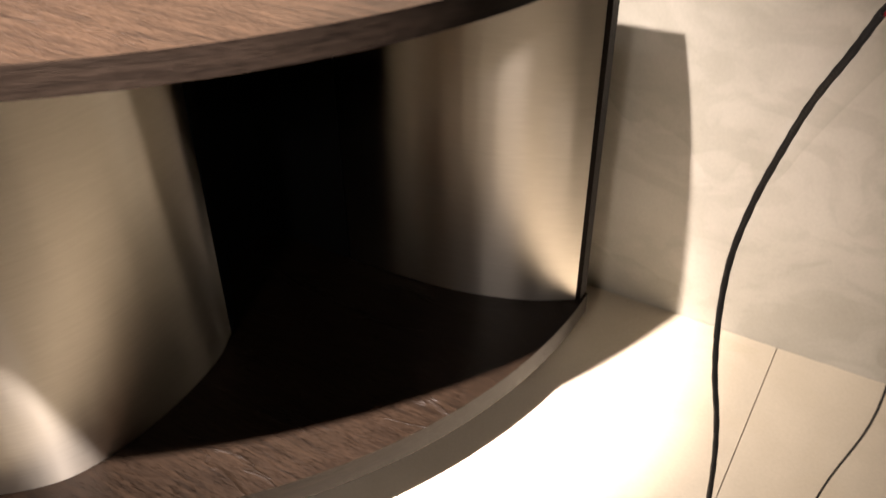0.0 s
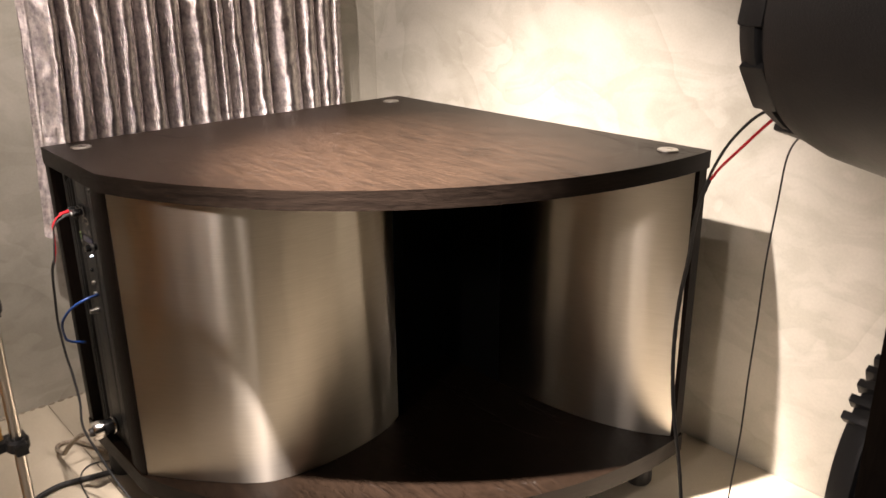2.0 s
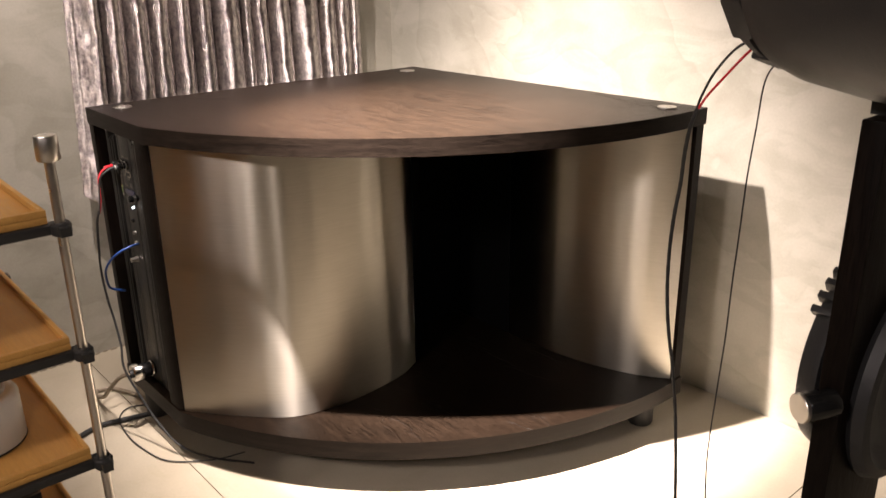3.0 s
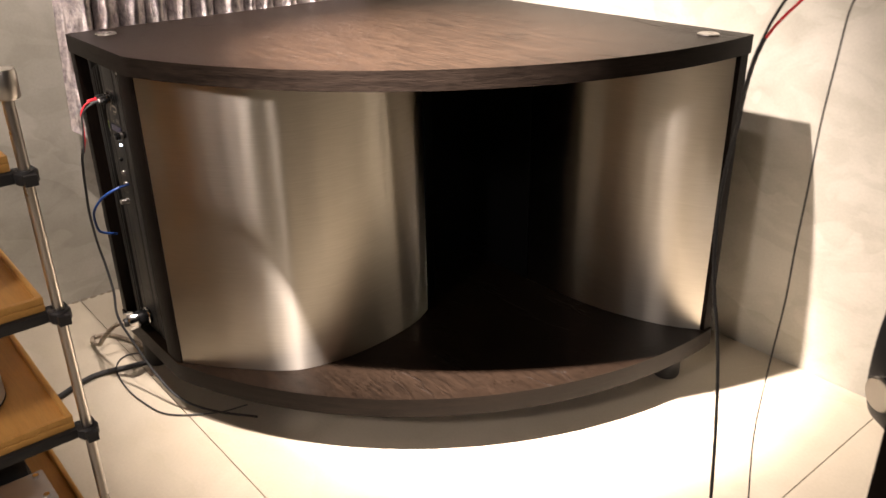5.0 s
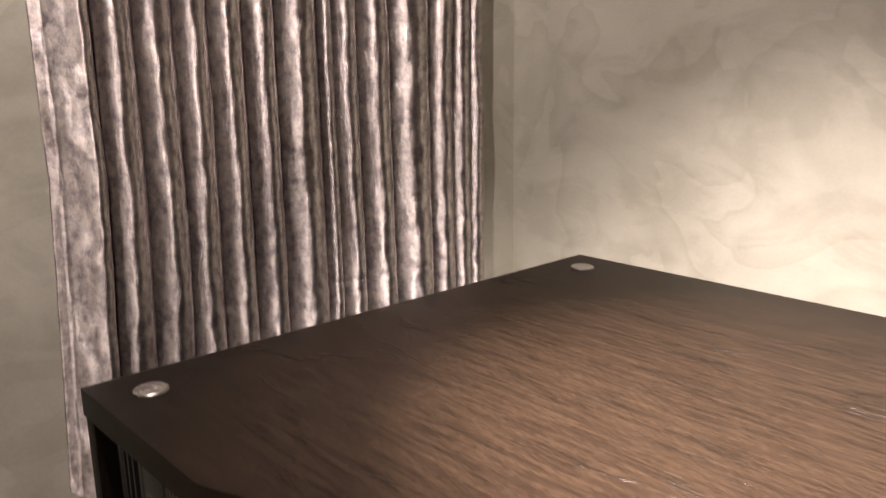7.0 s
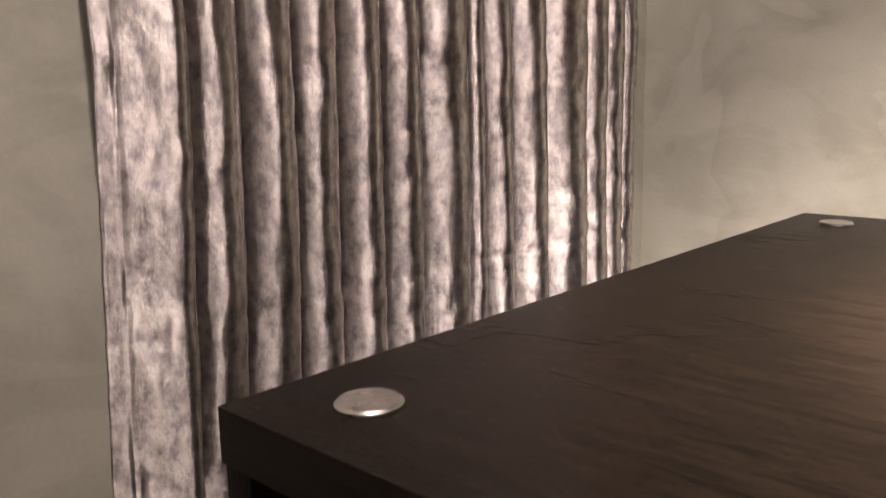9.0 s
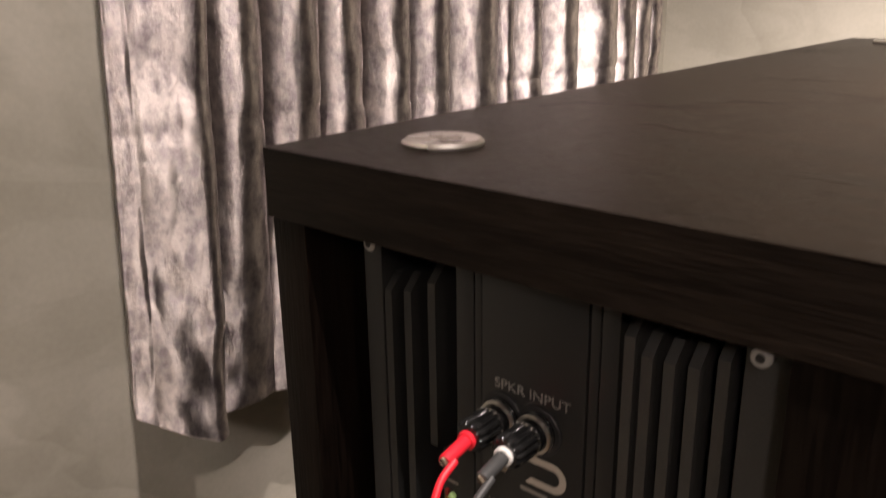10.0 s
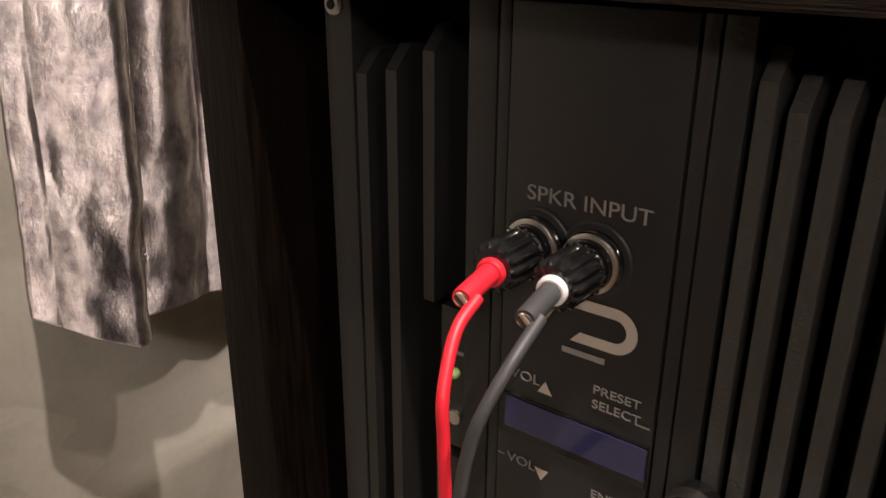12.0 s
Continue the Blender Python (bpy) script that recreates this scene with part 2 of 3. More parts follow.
def tube(points, r, n=10, steps=6, bm=None, wobble=0.0):
    bm = bm or bmesh.new()
    line = smooth_line(points, steps)
    rings, side = [], None
    for i, c in enumerate(line):
        way = (line[min(i + 1, len(line) - 1)] - line[max(i - 1, 0)]).normalized()
        side = way.orthogonal().normalized() if side is None else (side - way * side.dot(way)).normalized()
        other = way.cross(side)
        rr = r * (1 + wobble * math.sin(i * 1.9))
        rings.append([bm.verts.new(c + rr * (math.cos(a) * side + math.sin(a) * other)) for a in (2 * math.pi * j / n for j in range(n))])
    for a, b in zip(rings, rings[1:]):
        for j in range(n):
            bm.faces.new((a[j], a[(j + 1) % n], b[(j + 1) % n], b[j]))
    bm.faces.new(rings[0][::-1]), bm.faces.new(rings[-1])
    return bm


def lathe(profile, at, axis, n=32, bm=None):
    """A turned body: profile rows of (along the axis, radius)."""
    bm = bm or bmesh.new()
    axis = Vector(axis).normalized()
    side = axis.orthogonal().normalized()
    other = axis.cross(side)
    rings = []
    for s, r in profile:
        c = Vector(at) + axis * s
        rings.append([bm.verts.new(c + max(r, 1e-5) * (math.cos(a) * side + math.sin(a) * other)) for a in (2 * math.pi * j / n for j in range(n))])
    for a, b in zip(rings, rings[1:]):
        for j in range(n):
            bm.faces.new((a[j], a[(j + 1) % n], b[(j + 1) % n], b[j]))
    bm.faces.new(rings[0][::-1]), bm.faces.new(rings[-1])
    return bm


# ---- the room ----
WX, WY = -0.294, 0.163          # faces of the curtain wall and of the plain wall
EAST, SOUTH, TOP = 2.7, -2.9, 1.93


def wall(name, lo, hi, label, mat=WALL):
    return tagged(part(name, box(lo, hi), mat, smooth=False), label, "wall", kind="structure")


wall("wall_west", (WX - 0.1, SOUTH - 0.1, -0.05), (WX, WY + 0.1, TOP), "grey-beige trowelled cement wall behind the curtain")
wall("wall_north", (WX, WY, -0.05), (EAST, WY + 0.1, TOP), "grey-beige trowelled cement wall lit by a spot")
# unseen walls, darkened so that steel and velvet reflect a dim room
wall("wall_east", (EAST, SOUTH, -0.05), (EAST + 0.1, WY + 0.1, TOP), "unseen wall closing the room, darkened for the steel's reflections", UNSEEN_WALL)
wall("wall_south", (WX, SOUTH - 0.1, -0.05), (EAST + 0.1, SOUTH, TOP), "unseen wall closing the room, darkened for the steel's reflections", UNSEEN_WALL)
tagged(part("ceiling", box((WX - 0.1, SOUTH - 0.1, TOP), (EAST + 0.1, WY + 0.1, TOP + 0.08)), CEIL, smooth=False),
       "plain painted ceiling", "ceiling", kind="structure")

# cream slabs with hairline joints over a filler bed
floor = tagged(part("floor", box((WX, SOUTH, -0.05), (EAST, WY, -0.003)), JOINT, smooth=False),
               "pale cream polished floor in large slabs", "floor", kind="structure")

# ragged filler bead along the foot of the curtain wall
bm = bmesh.new()
for i in range(90):
    y = -1.6 + i * 0.0195
    r = random.uniform(0.0022, 0.0045)
    bmesh.ops.create_icosphere(bm, subdivisions=1, radius=r, matrix=Matrix.Translation((WX + 0.003, y, 0.001)) @ Matrix.Diagonal((0.8, random.uniform(1.2, 2.4), 0.8, 1)))
tagged(part("trim", bm, JOINT), "ragged dotted filler bead at the wall's foot", "trim", kind="structure")


# ---- curtain ----
def curtain():
    ob = thing("curtain", (-0.22, -0.35, 0.36), "silver-mauve crushed velvet curtain in deep folds, short of the floor", "curtain")
    # where each fold starts along the wall; every fold is a rounded bulge between two sharp valleys
    starts = [-0.690, -0.626, -0.571, -0.520, -0.476, -0.428, -0.379, -0.309, -0.284, -0.240, -0.181, -0.101, -0.051, -0.012, 0.020]
    swell = [0.0, 1.55, 1.35, 1.40, 1.60, 1.50, 1.30, 1.70, 1.55, 1.50, 1.25, 1.60, 1.50, 1.40]
    z0, z1 = 0.360, 1.75
    rows, cols = 240, 440
    bm = bmesh.new()
    grid = []
    for j in range(rows + 1):
        z = z0 + (z1 - z0) * (j / rows) ** 1.25
        low = max(0.0, 1 - (z - z0) / 0.24)
        line = []
        for i in range(cols + 1):
            y = -0.690 + 0.705 * i / cols
            lean = 0.05 * max(0, 0.78 - z) * min(1, max(0, (-0.40 - y) / 0.2))
            yy = y + 0.005 * noise.noise((y * 5, z * 1.5, 2.0)) + 0.0012 * noise.noise((y * 12, z * 4, 5.0))
            k = max(n for n in range(len(starts) - 1) if starts[n] <= yy or n == 0)
            a, b = starts[k], starts[k + 1]
            m = min(max((yy - a) / (b - a), 0.0), 1.0)
            if k == 0:
                # flat leading panel that comes forward, then rolls back
                x = -0.226 + 0.024 * (m / 0.75 if m < 0.75 else math.cos(math.pi / 2 * ((m - 0.75) / 0.25) ** 1.5))
                x += (0.0030 + 0.0042 * low) * noise.noise((y * 26, z * 17 + y * 20, 7.0))
            else:
                depth = (b - a) * swell[k] * (0.36 + 0.09 * noise.noise((k * 3.1, z * 2.2, 9.0)))
                depth *= 1 - 0.72 * low * (k < 3)
                x = -0.238 + 4 * depth * m * (1 - m)
            x += 0.0022 * noise.noise((y * 24, z * 8, 1.0)) + 0.0018 * noise.noise((y * 70, z * 38, 4.0))
            x += 0.0030 * low * noise.noise((y * 30, z * 30, 11.0))
            seam = 1 - abs(z - 0.582 - 0.004 * noise.noise((y * 9, 0, 3.0))) / 0.005
            if seam > 0:
                x -= 0.0022 * seam
            if abs(y + 0.676) < 0.0018:
                x -= 0.0008
            rise = 0.030 * max(0, (-0.640 - y) / 0.05) * low
            line.append(bm.verts.new((x, y - lean, z + rise + 0.002 * low * math.sin(y * 60))))
        grid.append(line)
    for a, b in zip(grid, grid[1:]):
        for i in range(cols):
            bm.faces.new((a[i], a[i + 1], b[i + 1], b[i]))
    cloth = part("cloth", bm, VELVET, ob)
    so = cloth.modifiers.new("thickness", "SOLIDIFY")
    so.thickness, so.offset = 0.003, -1
    bm = bmesh.new()
    back = []
    for i in range(41):
        y = -0.66 + 0.67 * i / 40
        x = -0.286 + 0.003 * math.sin(i * 1.7)
        back.append((x, y))
    low = [bm.verts.new((x, y, 0.40)) for x, y in back]
    top = [bm.verts.new((x, y, z1)) for x, y in back]
    for i in range(40):
        bm.faces.new((low[i], low[i + 1], top[i + 1], top[i]))
    lin = part("lining", bm, LINING, ob, "dark curtain lining")
    so = lin.modifiers.new("thickness", "SOLIDIFY")
    so.thickness = 0.002


curtain()


# ---- corner horn cabinet ----
CX, CY, CR = 0.006, -0.024, 0.7645     # centre and radius of the bowed front


def plan_outline(inset=0.0):
    pts = [(inset, -inset), (inset, -0.75 + inset), (0.246, -0.75 + inset)]  # the far corner stands a little nearer the wall
    a0, a1 = math.atan2(-0.75 + inset - CY, 0.246 - CX), math.asin(0.038 / CR)
    for i in range(1, 49):
        a = a0 + (a1 - a0) * i / 48
        pts.append((CX + (CR - inset) * math.cos(a), CY + (CR - inset) * math.sin(a)))
    return pts


def sheet(line, z0, z1, thick):
    """A bent upright sheet along a plan line."""
    pts = [Vector((p[0], p[1])) for p in smooth_line([(*q, 0) for q in line], 6)]
    out = []
    for i, p in enumerate(pts):
        w = (pts[min(i + 1, len(pts) - 1)] - pts[max(i - 1, 0)]).normalized()
        out.append(p + Vector((-w.y, w.x)) * thick)
    return prism([tuple(p) for p in pts] + [tuple(p) for p in out[::-1]], z0, z1)


def cabinet():
    ob = thing("subwoofer_cabinet", (0.4, -0.35, 0.0), "dark wenge corner horn subwoofer with bowed front and brushed steel flares", "subwoofer")
    part("top", prism(plan_outline(), 0.583, 0.611), WENGE_X, ob, "dark wenge veneered top board", bevel=0.0012, edge=WENGE_EDGE)
    part("bottom", prism(plan_outline(), 0.068, 0.101), WENGE_X, ob, "dark wenge veneered bottom board", bevel=0.0012, edge=WENGE_EDGE)
    part("back_panel", box((0.0, -0.748, 0.102), (0.020, -0.001, 0.582)), WENGE_Z, ob, bevel=0.0008)
    part("side_panel", prism([(0.021, -0.020), (0.766, -0.007), (0.7665, 0.0125), (0.021, -0.001)], 0.102, 0.582), WENGE_Z, ob, bevel=0.0008)
    part("front_post", prism([(0.207, -0.748), (0.245, -0.748), (0.253, -0.743), (0.238, -0.705), (0.207, -0.705)], 0.102, 0.582), WENGE_Z, ob, bevel=0.0008)
    part("compartment", box((0.021, -0.66, 0.102), (0.245, -0.65, 0.582)), BLACK, ob, "black inner partition")
    part("compartment_side", box((0.2075, -0.70, 0.102), (0.215, -0.661, 0.582)), BLACK, ob)
    left = [(0.252, -0.742), (0.300, -0.707), (0.344, -0.669), (0.381, -0.634), (0.406, -0.598), (0.419, -0.550), (0.423, -0.505),
            (0.4215, -0.455), (0.4155, -0.405), (0.4045, -0.360), (0.386, -0.322)]
    right = [(0.760, -0.010), (0.738, -0.026), (0.708, -0.044), (0.665, -0.062), (0.610, -0.078), (0.550, -0.088), (0.500, -0.092), (0.460, -0.0935), (0.420, -0.094)]
    part("horn_flare", sheet(left, 0.102, 0.582, 0.004), STEEL, ob, "bowed brushed stainless steel horn wall")
    part("horn_flare", sheet(right, 0.102, 0.582, -0.004), STEEL, ob, "bowed brushed stainless steel horn wall")
    # these near-black sheets stand for the unlit depth of the throat
    part("throat_side", sheet([(0.3845, -0.3185), (0.360, -0.290), (0.315, -0.245), (0.260, -0.215)], 0.102, 0.582, 0.006), THROAT, ob, "horn throat wall, near-black for the dark of the passage")
    part("throat_side", sheet([(0.418, -0.0942), (0.380, -0.0946), (0.340, -0.095), (0.260, -0.095)], 0.102, 0.582, -0.006), THROAT, ob, "horn throat wall, near-black for the dark of the passage")
    part("throat", box((0.245, -0.215, 0.102), (0.258, -0.085, 0.582)), THROAT, ob, "near-black sheet standing for the dark of the open throat")
    for x, y in ((0.716, -0.032), (0.052, -0.716), (0.06, -0.06), (0.40, -0.50)):
        part("foot", lathe([(0, 0.022), (0.004, 0.024), (0.060, 0.024), (0.0675, 0.022)], (x, y, 0), (0, 0, 1), 24), RUBBER, ob, "round black foot")
    for x, y in ((0.053, -0.703), (0.053, -0.060), (0.724, -0.036)):
        part("levelling_cap", lathe([(0, 0.0165), (0.0012, 0.0165), (0.0024, 0.0150), (0.0019, 0.010), (0.0017, 0.0005)], (x, y, 0.6112), (0, 0, 1), 40), SATIN, ob, "round satin steel cap set in the top")


cabinet()


# ---- amplifier in the cabinet's side ----
AY = -0.735      # face of the amplifier


def text(body, x, z, height, mat, parent, wide=1.25, y=AY):
    data = bpy.data.curves.new("lettering", "FONT")
    data.body, data.size, data.extrude = body, height * 1.38 * K, 0.00012
    data.materials.append(mat)
    ob = new("lettering", data)
    ob.parent = parent
    ob.matrix_basis = Matrix.Translation(Vector((x, y - 0.0004, z)) * K - Vector(parent.location)) @ pose(0, 0, 0, 90, 0, 0) @ Matrix.Diagonal((wide, 1, 1, 1))
    return ob


def slab(x0, x1, z0, z1, y0=AY, y1=AY + 0.02):
    return box((x0, y0, z0), (x1, y1, z1))


def amplifier():
    ob = thing("plate_amplifier", (0.12, -0.70, 0.102), "black anodised plate amplifier with heat-sink fins and grey print", "amplifier")
    z0, z1 = 0.104, 0.5805
    part("chassis", box((0.043, -0.700, z0), (0.203, -0.665, z1)), BLACK, ob)
    part("control_panel", slab(0.0985, 0.1414, z0, z1, AY, -0.70), PANEL, ob, "black control panel", bevel=0.0004)
    for x0, x1 in ((0.0862, 0.0943), (0.0949, 0.0979), (0.1420, 0.1454), (0.1460, 0.1522)):
        part("strip", slab(x0, x1, z0, z1, AY + 0.0006, -0.70), PANEL, ob, bevel=0.0003)
    part("end_plate", slab(0.0395, 0.0490, z0, z1 - 0.003, AY, -0.70), PANEL, ob, bevel=0.0004)
    # the right end plate is coloured as if lit, like the fins beside it
    part("end_plate", slab(0.1905, 0.2030, z0, z1, AY + 0.001, -0.70), PANEL_LIT, ob, bevel=0.0004)
    for x, top, low in ((0.0502, 0.565, z0), (0.0605, 0.567, z0), (0.0728, 0.573, 0.500), (0.1540, 0.575, z0), (0.1600, 0.570, z0), (0.1672, 0.570, z0), (0.1748, 0.571, z0), (0.1834, 0.576, z0)):
        w = 0.0036
        bm = bmesh.new()
        prof = [(AY, low), (AY, top - 0.006), (AY + 0.006, top), (-0.70, top), (-0.70, low)]
        a = [bm.verts.new((x, y, z)) for y, z in prof]
        b = [bm.verts.new((x + w, y, z)) for y, z in prof]
        bm.faces.new(a), bm.faces.new(b[::-1])
        for i in range(5):
            bm.faces.new((a[i], a[(i + 1) % 5], b[(i + 1) % 5], b[i]))
        # fins right of the panel take the lighter, lit colour
        part("fin", bm, PANEL_LIT if x > 0.15 else PANEL, ob, bevel=0.0004)
    part("led_plate", slab(0.0775, 0.0857, 0.455, 0.499, AY + 0.002, -0.70), PANEL, ob)
    part("lower_fin", slab(0.0765, 0.0850, z0, 0.452, AY + 0.001, -0.70), PANEL, ob, bevel=0.0004)
    for x, y, z in ((0.0430, AY + 0.0008, 0.5760), (0.1990, -0.7455, 0.5795)):
        s = part("screw", lathe([(-0.010, 0.0022), (0, 0.0024), (0, 0.0029), (0.0012, 0.0029), (0.0018, 0.0024), (0.0018, 0.0014)], (x, y, z), (0, -1, 0), 20), SILVER, ob, "pale ring screw")
        part("socket", lathe([(0, 0.0013), (0.0004, 0.0012)], (x, y - 0.0019, z), (0, -1, 0), 12), BLACK, s)
    # printing
    text("SPKR INPUT", 0.1045, 0.5358, 0.0038, PRINT, ob, 1.13)
    text("VOL", 0.1020, 0.4868, 0.0028, PRINT, ob, 1.2)
    text("VOL", 0.1020, 0.4606, 0.0028, PRINT, ob, 1.2)
    text("PRESET", 0.1255, 0.4905, 0.0024, PRINT, ob, 1.2)
    text("SELECT", 0.1255, 0.4865, 0.0024, PRINT, ob, 1.2)
    text("ENTER", 0.1272, 0.4606, 0.0024, PRINT, ob, 1.2)
    for x, z, s in ((0.1125, 0.4852, 1), (0.1128, 0.4622, -1)):
        part("arrow_mark", bm_flat([(x - 0.0021, z), (x + 0.0021, z), (x, z + s * 0.0036)]), CREAM, ob)
    for i, (x0, x1, z) in enumerate(((0.1165, 0.1280, 0.4990), (0.112, 0.122, 0.395), (0.112, 0.120, 0.365), (0.118, 0.131, 0.182), (0.120, 0.131, 0.172), (0.118, 0.129, 0.160))):
        part("print_bar", bm_flat([(x0, z), (x1, z), (x1, z + 0.0016), (x0, z + 0.0016)]), PRINT, ob)
    # maker's mark as plain shapes: an open loop and a slanted stroke
    bm = bmesh.new()
    outer, inner = [], []
    for i in range(25):
        a = -math.pi / 2 + math.pi * i / 24
        outer.append((0.1298 + 0.0058 * math.cos(a), 0.5085 + 0.0058 * math.sin(a)))
        inner.append((0.1298 + 0.0030 * math.cos(a), 0.5085 + 0.0030 * math.sin(a)))
    outer = [(0.1185, 0.5027)] + outer + [(0.1160, 0.5143)]
    inner = [(0.1210, 0.5055)] + inner + [(0.1187, 0.5115)]
    o = [bm.verts.new((x, AY - 0.0005, z)) for x, z in outer]
    n = [bm.verts.new((x, AY - 0.0005, z)) for x, z in inner]
    for i in range(len(o) - 1):
        bm.faces.new((o[i], o[i + 1], n[i + 1], n[i]))
    part("logo_loop", bm, CREAM, ob, smooth=False)
    part("logo_stroke", bm_flat([(0.1070, 0.5027), (0.1098, 0.5027), (0.1166, 0.5143), (0.1138, 0.5143)]), CREAM, ob)
    # display
    d = part("display", box((0.0990, AY - 0.0006, 0.4695), (0.1412, AY + 0.004, 0.4815)), GLOSS, ob, "dark blue display window")
    part("display_glass", box((0.1012, AY - 0.0011, 0.4718), (0.1410, AY - 0.0007, 0.4808)), SCREEN, d)
    for z, m in ((0.4805, LED_R), (0.4768, LED_A), (0.4732, LED_G), (0.4696, LED_G)):
        part("level_light", box((0.0790, AY + 0.0008, z - 0.0013), (0.0806, AY + 0.0022, z + 0.0013)), m, ob, "small level light", bevel=0.0002)
    part("print_bar", bm_flat([(0.0800, 0.4855), (0.0855, 0.4855), (0.0855, 0.4867), (0.0800, 0.4867)], AY + 0.0015), PRINT, ob)
    for x0, x1, z in ((0.1372, 0.1408, 0.4862), (0.1376, 0.1408, 0.4618), (0.0990, 0.1012, 0.4618)):
        part("print_line", bm_flat([(x0, z), (x1, z), (x1, z + 0.0004), (x0, z + 0.0004)]), PRINT, ob)
    base = bmesh.new()
    for x in (0.1082, 0.1237):
        lathe([(0, 0.0093), (0.0010, 0.0093), (0.0014, 0.0088), (0.0014, 0.0004)], (x, AY + 0.0002, 0.5250), (0, -1, 0), 40, base)
    part("post_base", base, RUBBER, ob, "black insulating base under the posts")
    # binding posts with plugs
    for x, sleeve in ((0.1082, RED), (0.1237, GREY)):
        z = 0.5250
        post = part("binding_post", lathe([(0, 0.0074), (0.0022, 0.0074), (0.003, 0.0066), (0.005, 0.0060), (0.006, 0.0060)], (x, AY, z), (0, -1, 0), 32), GLOSS, ob, "black binding post")
        bm = bmesh.new()
        rings = []
        for s, r, tooth in ((0.0062, 0.0055, 0), (0.0085, 0.0060, 0), (0.0090, 0.0062, 1), (0.0185, 0.0060, 1), (0.0195, 0.0048, 0), (0.0197, 0.0005, 0)):
            rings.append([bm.verts.new((x + (r - tooth * 0.0010 * (j % 4 > 1)) * math.cos(2 * math.pi * j / 56), AY - s, z + (r - tooth * 0.0010 * (j % 4 > 1)) * math.sin(2 * math.pi * j / 56))) for j in range(56)])
        for a, b in zip(rings, rings[1:]):
            for j in range(56):
                bm.faces.new((a[j], a[(j + 1) % 56], b[(j + 1) % 56], b[j]))
        part("knob", bm, GLOSS, post)
        part("collar", lathe([(0, 0.0070), (0.0010, 0.0072), (0.0014, 0.0066)], (x, AY - 0.0030, z), (0, -1, 0), 40), SATIN, post)
        bm = bmesh.new()
        for j in range(18):
            a = 2 * math.pi * j / 18
            bmesh.ops.create_icosphere(bm, subdivisions=1, radius=0.00075, matrix=Matrix.Translation((x + 0.0059 * math.cos(a), AY - 0.0084, z + 0.0059 * math.sin(a))))
        part("bead_ring", bm, CHROME, post)
    # smaller controls
    k = part("selector_knob", lathe([(0, 0.0050), (0.003, 0.0050), (0.004, 0.0058), (0.016, 0.0056), (0.0172, 0.0045), (0.0172, 0.0005)], (0.1545, AY, 0.4730), (0, -1, 0), 32), GLOSS, ob, "black rotary knob")
    part("bright_band", lathe([(0, 0.0060), (0.004, 0.0060)], (0.1545, AY - 0.005, 0.4730), (0, -1, 0), 32), SATIN, k)
    part("indicator", lathe([(0, 0.0016), (0.0016, 0.0015), (0.0024, 0.0006)], (0.0826, AY + 0.002, 0.4795), (0, -1, 0), 16), LED_G, ob, "green indicator light")
    part("jack", lathe([(0, 0.0022), (0.001, 0.0022), (0.001, 0.0011)], (0.0826, AY + 0.002, 0.4650), (0, -1, 0), 16), SATIN, ob)
    part("power_light", lathe([(0, 0.0018), (0.002, 0.0016), (0.0028, 0.0007)], (0.1270, AY, 0.4500), (0, -1, 0), 16), LED_W, ob, "lit white indicator light")
    for z in (0.424, 0.402, 0.383):
        part("button", lathe([(0, 0.0032), (0.004, 0.0032), (0.005, 0.0022)], (0.1190, AY, z), (0, -1, 0), 16), SATIN if z < 0.41 else GLOSS, ob)
    part("coax_socket", lathe([(0, 0.0055), (0.003, 0.0055), (0.0035, 0.0042), (0.013, 0.0042), (0.013, 0.0022)], (0.1110, AY, 0.3500), (0, -1, 0), 24), SATIN, ob, "silver socket")


def bm_flat(pts, y=AY - 0.0005):
    bm = bmesh.new()
    bm.faces.new([bm.verts.new((x, y, z)) for x, z in pts])
    return bm


amplifier()


# ---- cables ----
def cable(name, pts, r, mat, label, category="cable", wobble=0.0):
    base = min(pts, key=lambda p: p[2])
    ob = thing(name, base, label, category)
    part("sleeve", tube(pts, r, 10, 6, wobble=wobble), mat, ob)
    return ob


